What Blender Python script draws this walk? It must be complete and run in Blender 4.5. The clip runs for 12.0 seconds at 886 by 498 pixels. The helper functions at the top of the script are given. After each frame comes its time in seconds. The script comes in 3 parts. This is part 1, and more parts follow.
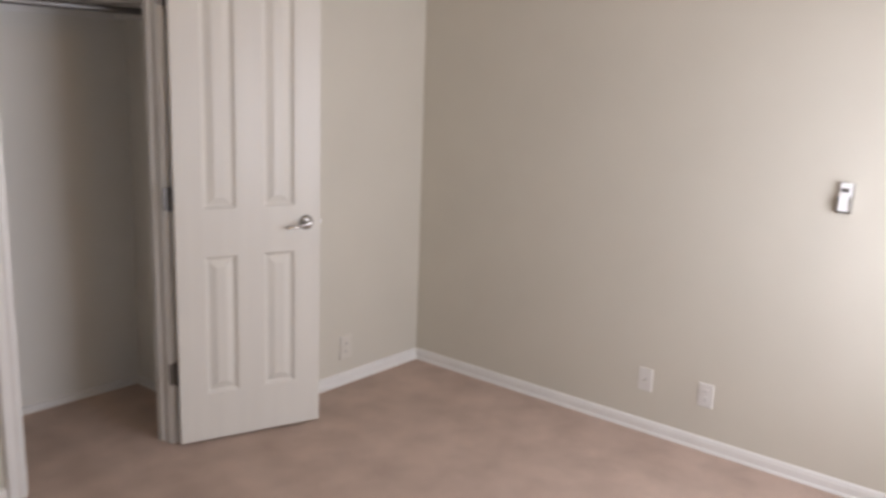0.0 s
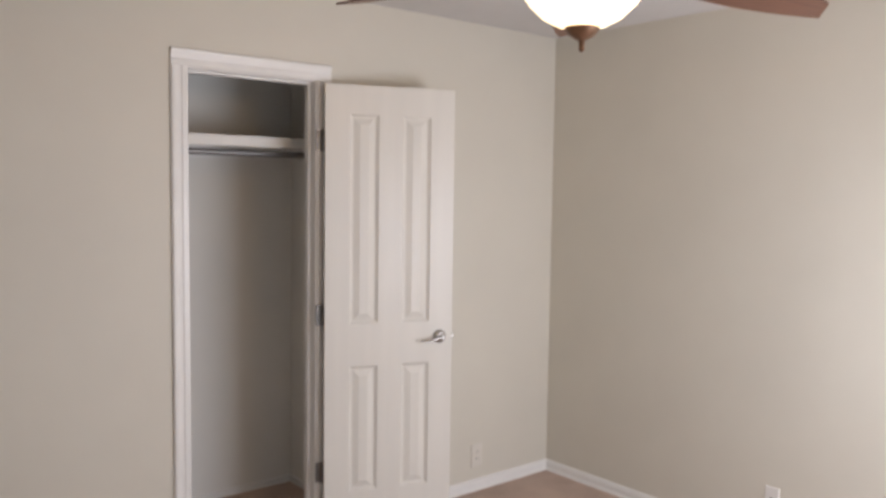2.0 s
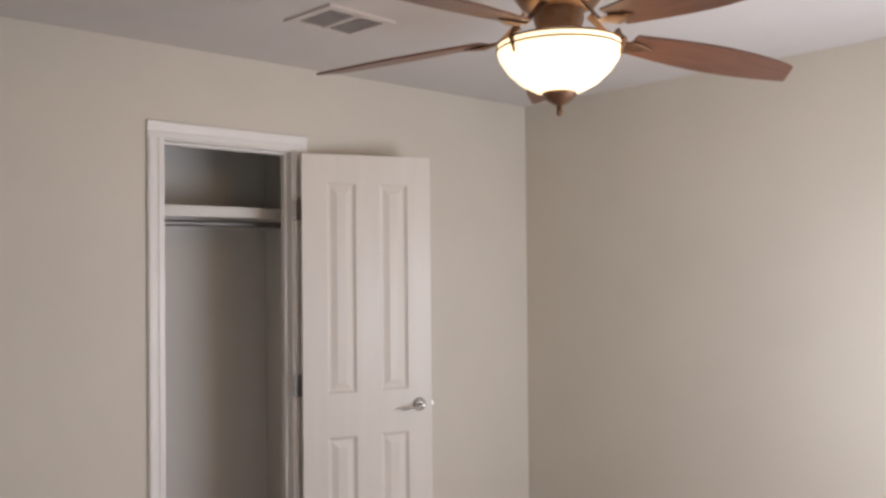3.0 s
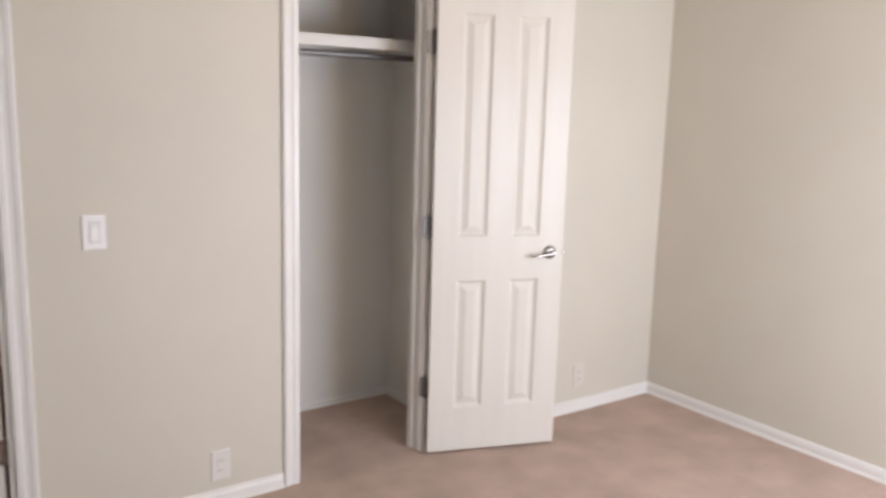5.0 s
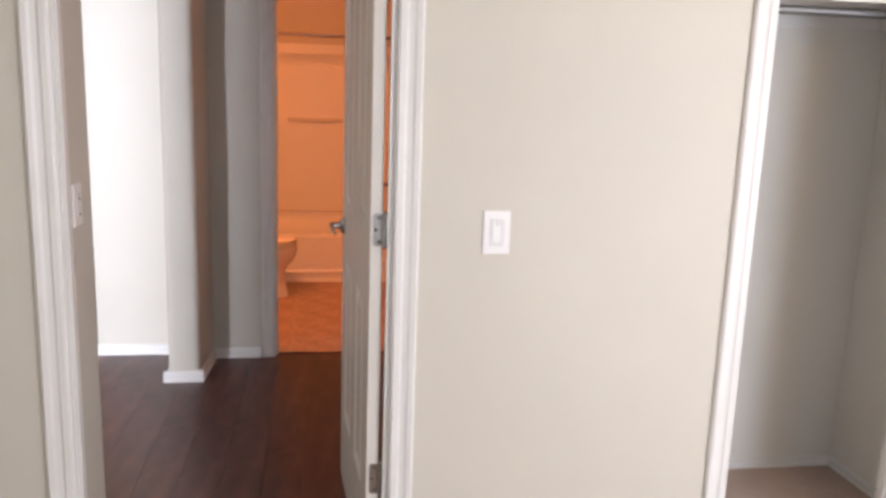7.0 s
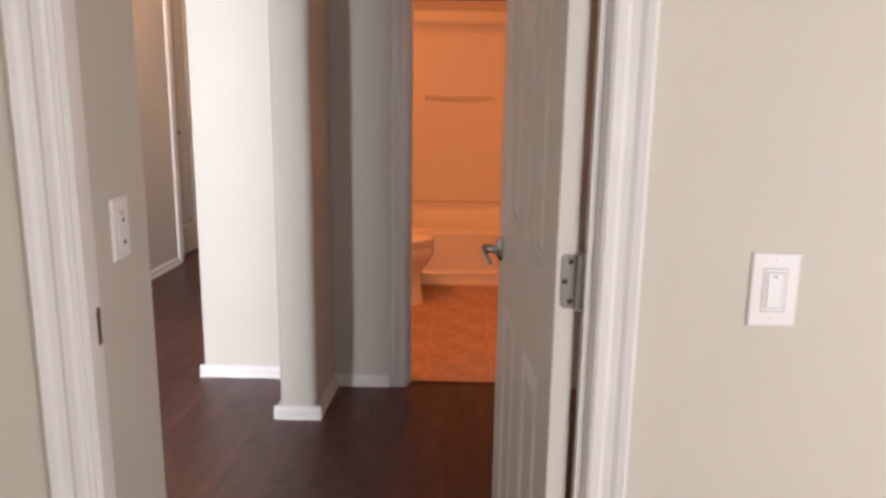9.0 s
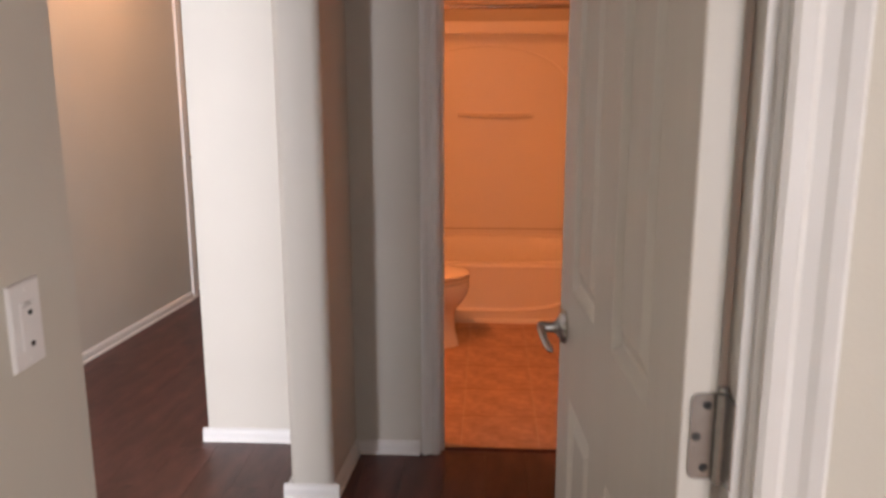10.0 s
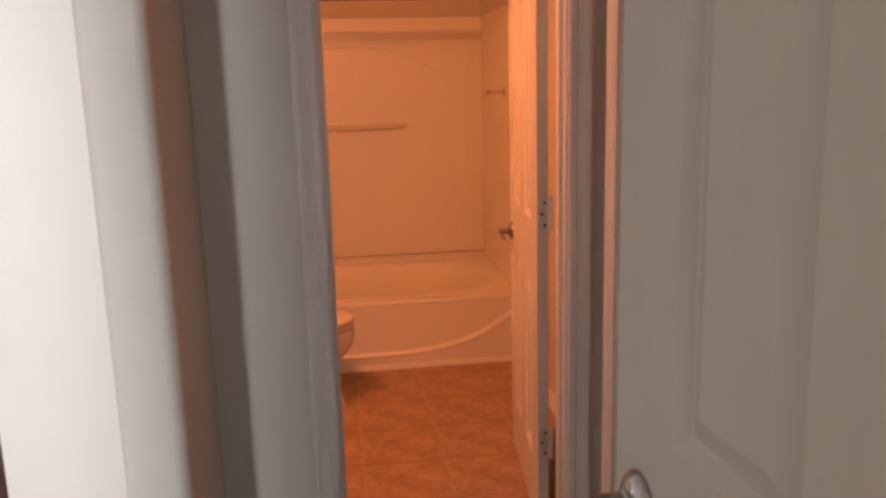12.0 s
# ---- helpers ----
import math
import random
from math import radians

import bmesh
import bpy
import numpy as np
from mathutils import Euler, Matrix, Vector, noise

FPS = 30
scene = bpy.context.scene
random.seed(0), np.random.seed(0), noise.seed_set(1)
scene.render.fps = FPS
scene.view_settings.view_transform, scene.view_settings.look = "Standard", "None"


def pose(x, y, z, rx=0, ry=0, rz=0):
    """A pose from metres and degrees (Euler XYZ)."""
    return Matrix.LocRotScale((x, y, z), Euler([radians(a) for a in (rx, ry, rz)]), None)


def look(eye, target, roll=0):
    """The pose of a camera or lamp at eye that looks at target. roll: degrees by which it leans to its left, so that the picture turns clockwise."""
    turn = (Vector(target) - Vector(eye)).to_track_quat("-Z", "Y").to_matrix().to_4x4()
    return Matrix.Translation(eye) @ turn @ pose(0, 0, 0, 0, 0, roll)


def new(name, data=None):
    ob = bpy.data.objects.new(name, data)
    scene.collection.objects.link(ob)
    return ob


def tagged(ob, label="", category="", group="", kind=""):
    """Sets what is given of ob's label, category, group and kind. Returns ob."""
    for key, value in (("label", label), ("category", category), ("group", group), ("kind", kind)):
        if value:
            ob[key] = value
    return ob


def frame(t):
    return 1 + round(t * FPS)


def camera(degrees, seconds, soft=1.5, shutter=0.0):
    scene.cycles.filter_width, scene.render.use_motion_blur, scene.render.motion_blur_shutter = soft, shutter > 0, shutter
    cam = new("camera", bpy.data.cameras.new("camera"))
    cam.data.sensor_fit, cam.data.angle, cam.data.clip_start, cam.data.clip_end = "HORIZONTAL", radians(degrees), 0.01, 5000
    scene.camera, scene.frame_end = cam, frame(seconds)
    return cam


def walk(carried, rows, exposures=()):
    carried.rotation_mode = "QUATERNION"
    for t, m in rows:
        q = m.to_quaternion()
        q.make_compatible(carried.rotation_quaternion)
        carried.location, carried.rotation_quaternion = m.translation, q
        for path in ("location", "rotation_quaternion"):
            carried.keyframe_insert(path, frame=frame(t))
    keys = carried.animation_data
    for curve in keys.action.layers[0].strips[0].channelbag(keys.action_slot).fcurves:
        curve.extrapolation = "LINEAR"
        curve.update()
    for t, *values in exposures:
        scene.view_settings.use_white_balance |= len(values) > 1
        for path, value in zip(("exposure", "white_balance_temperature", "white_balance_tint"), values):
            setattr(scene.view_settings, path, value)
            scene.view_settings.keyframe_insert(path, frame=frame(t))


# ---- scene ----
cam = camera(56.8, 12.0, soft=3.0, shutter=0.4)
PATH = [
    (0, (1.126, 0.324, 1.522), (2.639, 1.565, 1.111), 2.1),
    (0.5, (1.075, 0.22, 1.588), (2.398, 1.655, 1.146), 3.1),
    (1, (1.03, 0.097, 1.582), (2.298, 1.596, 1.208), 2.1),
    (1.5, (1.031, -0.042, 1.578), (2.24, 1.526, 1.302), 0.7),
    (2, (0.985, 0.018, 1.589), (2.259, 1.553, 1.441), 0.8),
    (2.5, (0.964, 0.036, 1.576), (2.29, 1.534, 1.57), -0.7),
    (2.7, (0.945, 0.04, 1.569), (2.287, 1.523, 1.603), -0.7),
    (4.5, (0.957, 0.141, 1.598), (2.187, 1.698, 1.347), 2.0),
    (5, (0.919, 0.279, 1.535), (2.061, 1.884, 1.188), 1.6),
    (5.5, (0.97, 0.391, 1.511), (1.862, 2.141, 1.133), 1.6),
    (6, (1.021, 0.489, 1.501), (1.621, 2.358, 1.118), 3.6),
    (6.5, (1.041, 0.714, 1.472), (1.451, 2.63, 1.072), 2.8),
    (7, (1.06, 1.019, 1.47), (1.358, 2.957, 1.077), 2.0),
    (7.5, (1.099, 1.212, 1.463), (1.268, 3.161, 1.048), -0.1),
    (9.5, (1.01, 2.173, 1.428), (0.938, 4.118, 0.971), 0.7),
    (10, (1.003, 2.423, 1.433), (0.893, 4.375, 1.011), -0.1),
    (10.5, (0.974, 2.61, 1.424), (0.836, 4.567, 1.034), 0.7),
    (11, (0.895, 2.828, 1.423), (0.948, 4.788, 1.027), -1.1),
    (11.6, (0.839, 3.001, 1.416), (1.052, 4.949, 1.015), -1.3),
    (12, (0.854, 3.143, 1.399), (1.107, 5.086, 0.997), -1.6),
]
walk(cam, [(t, look(eye, target, roll)) for t, eye, target, roll in PATH],
     exposures=[(0, -0.89, 6650, 11), (0.5, -0.43, 6600, 11), (1.5, -0.36, 6500, 10), (2, -0.74, 6600, 10), (2.5, -0.94, 6700, 11), (4.5, -0.81, 6650, 11), (5, -0.22, 6500, 10), (5.5, 0.08, 6500, 9), (6, 0.1, 6450, 9),
                (7, 0.22, 6350, 9), (7.5, 0.2, 6350, 9), (9.5, 0.0, 6800, 11), (10.5, -0.10, 6850, 12), (11, -0.04, 6750, 11), (12, -0.06, 6800, 11)])

# ---- world and light ----
world = bpy.data.worlds.new("sky")
scene.world = world
world.use_nodes = True
wn = world.node_tree
sky = wn.nodes.new("ShaderNodeTexSky")
sky.sky_type = "NISHITA"
sky.sun_disc = False
sky.sun_elevation, sky.sun_rotation = radians(50), radians(160)
wn.links.new(sky.outputs[0], wn.nodes["Background"].inputs[0])
wn.nodes["Background"].inputs[1].default_value = 0.1


def lamp(name, kind, m, watts, colour, size=0.1, size_y=0.0):
    data = bpy.data.lights.new(name, kind)
    data.energy, data.color = watts, colour
    if kind == "AREA":
        data.shape, data.size, data.size_y = "RECTANGLE", size, size_y or size
    else:
        data.shadow_soft_size = size
    ob = new(name, data)
    ob.matrix_world = m
    return ob


DAY = (0.845, 0.873, 1.0)
lamp("bedroom_window_light", "AREA", look((3.4, 0.19, 1.15), (3.4, 2.0, 1.15)), 80, DAY, 1.3, 1.05)
# fill added at the unseen rear wall to brighten the closet wall
lamp("added_fill_light", "AREA", look((1.15, -0.46, 1.15), (1.15, 2.0, 0.95)), 15, DAY, 1.4, 1.05)
lamp("living_window_light", "AREA", look((-0.62, 0.74, 1.4), (-0.3, 5.4, 1.2)), 262, (0.83, 0.86, 1.0), 0.85, 1.25)
lamp("fan_light", "POINT", pose(2.607, 1.43, 2.075), 19, (1.0, 0.57, 0.19), 0.12)
lamp("hall_light", "POINT", pose(-0.62, 6.45, 2.28), 17, (1.0, 0.51, 0.27), 0.07)
lamp("vanity_light", "AREA", look((0.35, 5.60, 2.0), (1.4, 6.6, 0.7)), 27, (1.0, 0.292, 0.097), 0.40, 0.10)


# ---- materials ----
def mat(name, colour, rough=0.5, metal=0.0, vary=0.06, scale=6.0, bump=0.0, bump_scale=300.0, spec=0.5, stain=0.0, stain_scale=1.3,
        piece=0.0, stretch=(1, 1, 1), coat=0.0):
    m = bpy.data.materials.new(name)
    m.use_nodes = True
    nt = m.node_tree
    b = nt.nodes["Principled BSDF"]
    b.inputs["Roughness"].default_value = rough
    b.inputs["Metallic"].default_value = metal
    b.inputs["Specular IOR Level"].default_value = spec
    b.inputs["Coat Weight"].default_value = coat
    b.inputs["Coat Roughness"].default_value = 0.15
    tc = nt.nodes.new("ShaderNodeTexCoord")
    mp = nt.nodes.new("ShaderNodeMapping")
    mp.inputs["Scale"].default_value = stretch
    nt.links.new(tc.outputs["Object"], mp.inputs[0])

    def noise_node(s, detail=4):
        n = nt.nodes.new("ShaderNodeTexNoise")
        n.inputs["Scale"].default_value, n.inputs["Detail"].default_value = s, detail
        nt.links.new(mp.outputs[0], n.inputs["Vector"])
        return n

    def level(src, amount):
        r = nt.nodes.new("ShaderNodeMapRange")
        r.inputs["From Min"].default_value, r.inputs["From Max"].default_value = 0.3, 0.7
        r.inputs["To Min"].default_value, r.inputs["To Max"].default_value = 1 - amount, 1 + amount
        nt.links.new(src, r.inputs[0])
        return r.outputs[0]

    def times(a, c):
        x = nt.nodes.new("ShaderNodeMath")
        x.operation = "MULTIPLY"
        nt.links.new(a, x.inputs[0])
        nt.links.new(c, x.inputs[1])
        return x.outputs[0]

    fac = level(noise_node(scale).outputs[0], vary)
    if stain:
        fac = times(fac, level(noise_node(stain_scale, 5).outputs[0], stain))
    if piece:
        oi = nt.nodes.new("ShaderNodeObjectInfo")
        r = nt.nodes.new("ShaderNodeMapRange")
        r.inputs["To Min"].default_value, r.inputs["To Max"].default_value = 1 - piece, 1 + piece
        nt.links.new(oi.outputs["Random"], r.inputs[0])
        fac = times(fac, r.outputs[0])
    mul = nt.nodes.new("ShaderNodeVectorMath")
    mul.operation = "SCALE"
    mul.inputs[0].default_value = colour
    nt.links.new(fac, mul.inputs["Scale"])
    nt.links.new(mul.outputs[0], b.inputs["Base Color"])
    if bump:
        bp = nt.nodes.new("ShaderNodeBump")
        bp.inputs["Strength"].default_value, bp.inputs["Distance"].default_value = bump, 0.004
        nt.links.new(noise_node(bump_scale, 3).outputs[0], bp.inputs["Height"])
        nt.links.new(bp.outputs[0], b.inputs["Normal"])
    return m


WALL = mat("wall_paint", (0.61, 0.574, 0.49), 0.55, vary=0.02, scale=2.5, bump=0.12, bump_scale=160, spec=0.35, stain=0.015, stain_scale=0.8)
HALLWALL = mat("hall_wall_paint", (0.61, 0.576, 0.502), 0.55, vary=0.02, scale=2.5, bump=0.12, bump_scale=160, spec=0.35)
CLOSET = mat("closet_paint", (0.755, 0.735, 0.68), 0.6, vary=0.02, scale=2.0, bump=0.12, bump_scale=150, spec=0.3, stain=0.03)
CEIL = mat("ceiling_paint", (0.64, 0.62, 0.60), 0.8, vary=0.02, scale=5, bump=0.35, bump_scale=90, spec=0.2)
TRIM = mat("trim_paint", (0.76, 0.745, 0.71), 0.35, vary=0.02, scale=9, bump=0.03, bump_scale=60, stain=0.02)
DOOR = mat("door_paint", (0.665, 0.637, 0.575), 0.27, spec=0.16, vary=0.015, scale=5, bump=0.05, bump_scale=90, stretch=(6, 6, 0.4), stain=0.015)
CARPET = mat("carpet_pile", (0.55, 0.425, 0.35), 0.95, vary=0.22, scale=230, bump=1.0, bump_scale=380, spec=0.05, stain=0.13, stain_scale=5.0)
PLANK = mat("dark_wood", (0.080, 0.031, 0.026), 0.40, vary=0.38, scale=5, bump=0.08, bump_scale=50, stretch=(3.2, 1.1, 1), piece=0.10, spec=0.5, stain=0.3, stain_scale=3.5)
GAP = mat("plank_joint", (0.066, 0.027, 0.022), 0.6)
VINYL = mat("vinyl_tile", (0.42, 0.275, 0.195), 0.45, vary=0.13, scale=34, bump=0.02, bump_scale=60, stain=0.22, stain_scale=9, piece=0.03)
GROUT = mat("vinyl_joint", (0.48, 0.38, 0.29), 0.6, vary=0.05, scale=30)
NICKEL = mat("satin_nickel", (0.46, 0.445, 0.425), 0.26, metal=1.0, vary=0.03, scale=40)
HINGE = mat("hinge_steel", (0.36, 0.35, 0.335), 0.27, metal=0.92, vary=0.05, scale=60)
DULLHINGE = mat("dull_hinge", (0.20, 0.19, 0.18), 0.42, metal=0.85, vary=0.05, scale=60)
RODMETAL = mat("dull_rod_metal", (0.26, 0.255, 0.25), 0.5, metal=0.9, vary=0.06, scale=30)
PALEHINGE = mat("pale_zinc", (0.62, 0.62, 0.60), 0.42, metal=0.6, vary=0.05, scale=60)
CHROME = mat("chrome", (0.70, 0.69, 0.68), 0.12, metal=1.0, vary=0.02, scale=40)
PLASTIC = mat("white_plastic", (0.84, 0.83, 0.81), 0.3, vary=0.01, scale=20)
PLATE = mat("outlet_plastic", (0.70, 0.675, 0.635), 0.35, vary=0.015, scale=20)
# grey for the painted shade round the rocker and for the dimmer's print
GAPSHADE_PRINT = mat("gap_shade_and_print", (0.42, 0.40, 0.38), 0.5, vary=0.03, scale=20)
IVORY = mat("painted_plate", (0.64, 0.60, 0.53), 0.45, vary=0.02, scale=20)
SLOT = mat("dark_slot", (0.03, 0.03, 0.03), 0.6)
TUB = mat("fibreglass", (0.80, 0.78, 0.72), 0.36, vary=0.01, scale=4, bump=0.02, bump_scale=8)
PORCELAIN = mat("porcelain", (0.84, 0.82, 0.77), 0.12, vary=0.01, scale=6, coat=0.4)
SEAT = mat("toilet_seat_plastic", (0.82, 0.78, 0.68), 0.25, vary=0.01, scale=6)
BRONZE = mat("brushed_bronze", (0.23, 0.135, 0.085), 0.38, metal=0.85, vary=0.12, scale=60)
BLADE = mat("walnut_blade", (0.135, 0.062, 0.038), 0.4, vary=0.22, scale=7, bump=0.05, bump_scale=60, stretch=(0.8, 9, 1))
VENT = mat("vent_paint", (0.62, 0.58, 0.55), 0.5, vary=0.03, scale=30)
DUCT = mat("duct_dark", (0.10, 0.09, 0.085), 0.8)
# shade of the surround's lower joint, put into the colour
JOINTSHADE = mat("joint_shadow", (0.40, 0.34, 0.28), 0.6)
GLOW = bpy.data.materials.new("lit_glass")
GLOW.use_nodes = True
gb = GLOW.node_tree.nodes["Principled BSDF"]
gb.inputs["Base Color"].default_value = (0.9, 0.8, 0.62, 1)
gb.inputs["Roughness"].default_value = 0.3
gb.inputs["Emission Color"].default_value = (1.0, 0.78, 0.48, 1)
gb.inputs["Emission Strength"].default_value = 3.6
PANE = bpy.data.materials.new("window_glass")
PANE.use_nodes = True
pb = PANE.node_tree.nodes["Principled BSDF"]
pb.inputs["Transmission Weight"].default_value = 1.0
pb.inputs["Roughness"].default_value = 0.02


# ---- building helpers ----
def box(bm, x0, x1, y0, y1, z0, z1):
    v = [bm.verts.new(c) for c in ((x0, y0, z0), (x1, y0, z0), (x1, y1, z0), (x0, y1, z0), (x0, y0, z1), (x1, y0, z1), (x1, y1, z1), (x0, y1, z1))]
    for f in ((3, 2, 1, 0), (4, 5, 6, 7), (0, 1, 5, 4), (1, 2, 6, 5), (2, 3, 7, 6), (3, 0, 4, 7)):
        bm.faces.new([v[i] for i in f])
    return bm


def boxes(*spans, bevel=0.0):
    bm = bmesh.new()
    for s in spans:
        box(bm, *s)
    if bevel:
        bmesh.ops.bevel(bm, geom=bm.edges[:], offset=bevel, segments=2, affect="EDGES", profile=0.7)
    return bm


def lathe(profile, steps=32, axis="Z"):
    """A turned shape from (radius, height) pairs."""
    bm = bmesh.new()
    rings = []
    for r, h in profile:
        ring = []
        for i in range(steps):
            a = 2 * math.pi * i / steps
            p = (r * math.cos(a), r * math.sin(a), h)
            if axis == "Y":
                p = (p[0], h, p[1])
            elif axis == "X":
                p = (h, p[0], p[1])
            ring.append(bm.verts.new(p))
        rings.append(ring)
    for a, b in zip(rings, rings[1:]):
        for i in range(steps):
            bm.faces.new((a[i], a[(i + 1) % steps], b[(i + 1) % steps], b[i]))
    for ring in (rings[0], rings[-1]):
        bm.faces.new(ring)
    bmesh.ops.recalc_face_normals(bm, faces=bm.faces[:])
    return bm


def sweep(points, radii, steps=12, squash=1.0):
    """A rounded rod along points, one radius each."""
    bm = bmesh.new()
    rings = []
    pts = [Vector(p) for p in points]
    for i, p in enumerate(pts):
        d = (pts[min(i + 1, len(pts) - 1)] - pts[max(i - 1, 0)]).normalized()
        side = d.cross(Vector((0, 0, 1))) if abs(d.z) < 0.95 else d.cross(Vector((0, 1, 0)))
        side.normalize()
        up = side.cross(d)
        r = radii[i]
        rings.append([bm.verts.new(p + side * (r * math.cos(2 * math.pi * k / steps)) + up * (r * squash * math.sin(2 * math.pi * k / steps))) for k in range(steps)])
    for a, b in zip(rings, rings[1:]):
        for i in range(steps):
            bm.faces.new((a[i], a[(i + 1) % steps], b[(i + 1) % steps], b[i]))
    bm.faces.new(rings[0])
    bm.faces.new(rings[-1])
    bmesh.ops.recalc_face_normals(bm, faces=bm.faces[:])
    return bm


def extrude_profile(profile, length):
    """A moulding: (depth, height) outline drawn in y-z, run along x from 0 to length."""
    bm = bmesh.new()
    a = [bm.verts.new((0, d, h)) for d, h in profile]
    b = [bm.verts.new((length, d, h)) for d, h in profile]
    n = len(a)
    for i in range(n):
        bm.faces.new((a[i], a[(i + 1) % n], b[(i + 1) % n], b[i]))
    bm.faces.new(a)
    bm.faces.new(b)
    bmesh.ops.recalc_face_normals(bm, faces=bm.faces[:])
    return bm


def mesh_of(name, bm, material, smooth=False):
    me = bpy.data.meshes.new(name)
    bm.to_mesh(me)
    bm.free()
    me.materials.append(material)
    if smooth:
        for p in me.polygons:
            p.use_smooth = True
        me.set_sharp_from_angle(angle=radians(40))
    return me


def thing(name, bm, material, label, category, kind="", m=None, smooth=False, group=""):
    ob = new(name, mesh_of(name, bm, material, smooth))
    if m is not None:
        ob.matrix_world = m
    return tagged(ob, label, category, group, kind)


def base(name, m, label, category, kind="", group=""):
    ob = new(name)
    ob.empty_display_size = 0.1
    ob.matrix_world = m
    return tagged(ob, label, category, group, kind)


def part(name, bm, material, parent, label="", m=None, smooth=False):
    ob = new(name, mesh_of(name, bm, material, smooth))
    ob.parent = parent
    if m is not None:
        ob.matrix_basis = m
    return tagged(ob, label)


def structure(name, spans, material, label, category="wall"):
    return thing(name, boxes(*spans), material, label, category, "structure")


# ---- large structure ----
H = 2.42          # ceiling
WY, WB = 3.158, 3.235   # bedroom face and hall face of the closet wall
RX = 4.378        # blank wall
DL, DR = 0.425, 1.25   # bedroom doorway
CL, CR_ = 2.282, 2.858  # closet doorway
OH = 2.045        # openings' height
BY = 5.33         # bathroom wall, hall face
BL, BR = 0.83, 1.485  # bathroom doorway
HR = 1.60         # right wall of the hall

structure("floor", [(0.05, RX, -0.45, WY + 0.07, -0.08, 0.0), (CL - 0.45, 3.14, WY + 0.07, 3.88, -0.08, 0.0)], CARPET, "worn beige-pink cut pile carpet with traffic stains", "carpet")
structure("wall_closet", [(-0.05, DL - 0.02, WY, WB, 0, H), (DL - 0.02, DR + 0.02, WY, WB, OH + 0.02, H), (DR + 0.02, CL - 0.02, WY, WB, 0, H),
                          (CL - 0.02, CR_ + 0.02, WY, WB, OH + 0.02, H), (CR_ + 0.02, RX, WY, WB, 0, H)], WALL, "greige painted wall with closet and hall doorways")
structure("wall_blank", [(RX, RX + 0.12, -0.57, 3.4, 0, H)], WALL, "plain greige painted bedroom wall washed by daylight")
structure("wall_bedroom_side", [(-0.07, 0.05, -0.57, WY, 0, H)], WALL, "greige painted bedroom side wall")
# unseen wall; its made-up step brings window light close to the blank wall
structure("wall_window", [(0.05, 0.41, -0.57, -0.45, 0, H), (1.89, 2.55, -0.57, -0.45, 0, H), (0.41, 1.89, -0.57, -0.45, 0, 0.6), (0.41, 1.89, -0.57, -0.45, 1.72, H),
                          (2.55, 2.67, -0.57, 0.2, 0, H), (2.67, 4.13, 0.08, 0.2, 0, 0.6), (2.67, 4.13, 0.08, 0.2, 1.72, H), (4.13, RX, 0.08, 0.2, 0, H)], WALL, "unseen greige bedroom wall, stepped in at right, with two assumed windows")
structure("ceiling", [(0.0, RX + 0.1, -0.57, WB, H, H + 0.1)], CEIL, "off-white textured bedroom ceiling", "ceiling")
structure("wall_closet_back", [(CL - 0.45, 3.22, 3.88, 3.96, 0, H)], CLOSET, "pale grey closet back wall")
structure("wall_closet_left", [(CL - 0.53, CL - 0.45, WB, 3.96, 0, H)], CLOSET, "pale grey closet side wall")
structure("wall_closet_right", [(3.14, 3.22, WB, 3.88, 0, H)], CLOSET, "pale grey closet side wall")
structure("ceiling_closet", [(CL - 0.53, 3.22, WB, 3.96, H, H + 0.1)], CLOSET, "grey closet ceiling", "ceiling")

# hall and living room
structure("wall_stub", [(0.265, 0.375, WB, 3.60, 0, H)], HALLWALL, "short greige wall end beside the doorway with a switch")
structure("wall_hall_pier", [(-0.10, 0.34, 5.405, 5.53, 0, H), (0.34, 0.75, BY, 5.43, 0, H)], HALLWALL, "greige hall wall bright with window light")
pier = bmesh.new()
box(pier, 0.332, 0.482, 4.975, BY, 0, H)
for v in pier.verts:
    if v.co.y > 5 and v.co.x > 0.4:
        v.co.x = 0.503
bmesh.ops.recalc_face_normals(pier, faces=pier.faces[:])
bmesh.ops.bevel(pier, geom=[e for e in pier.edges if abs(e.verts[0].co.z - e.verts[1].co.z) > 1 and e.verts[0].co.y < 5], offset=0.03, segments=6, affect="EDGES", profile=0.5)
thing("wall_pier_end", pier, HALLWALL, "narrow wall end with rounded corners", "wall", "structure", smooth=True)
structure("wall_bath", [(0.75, BL - 0.02, BY, 5.43, 0, H), (BL - 0.02, BR + 0.02, BY, 5.43, OH + 0.02, H), (BR + 0.02, 1.95, BY, 5.43, 0, H)], HALLWALL, "hall wall with the bathroom doorway")
structure("wall_hall_right", [(HR, HR + 0.12, WB, 4.52, 0, H), (HR, HR + 0.12, 5.24, BY, 0, H), (HR, HR + 0.12, 4.52, 5.24, OH + 0.02, H)], HALLWALL, "greige hall wall with a closed closet door")
structure("wall_hall_closet", [(HR + 0.125, HR + 0.145, WB, BY, 0, H)], HALLWALL, "back wall of the hall closet")
structure("wall_pier_side", [(-0.10, 0.02, 5.53, 8.6, 0, H)], HALLWALL, "greige corridor side wall")
structure("wall_corridor_end", [(-1.3, -0.1, 8.6, 8.7, 0, H)], HALLWALL, "greige corridor end wall")
structure("wall_living_back", [(-3.7, -1.12, 5.30, 5.42, 0, H)], HALLWALL, "greige living room wall")
structure("wall_living_left", [(-3.82, -3.7, 0.6, 5.42, 0, H)], HALLWALL, "greige living room side wall")
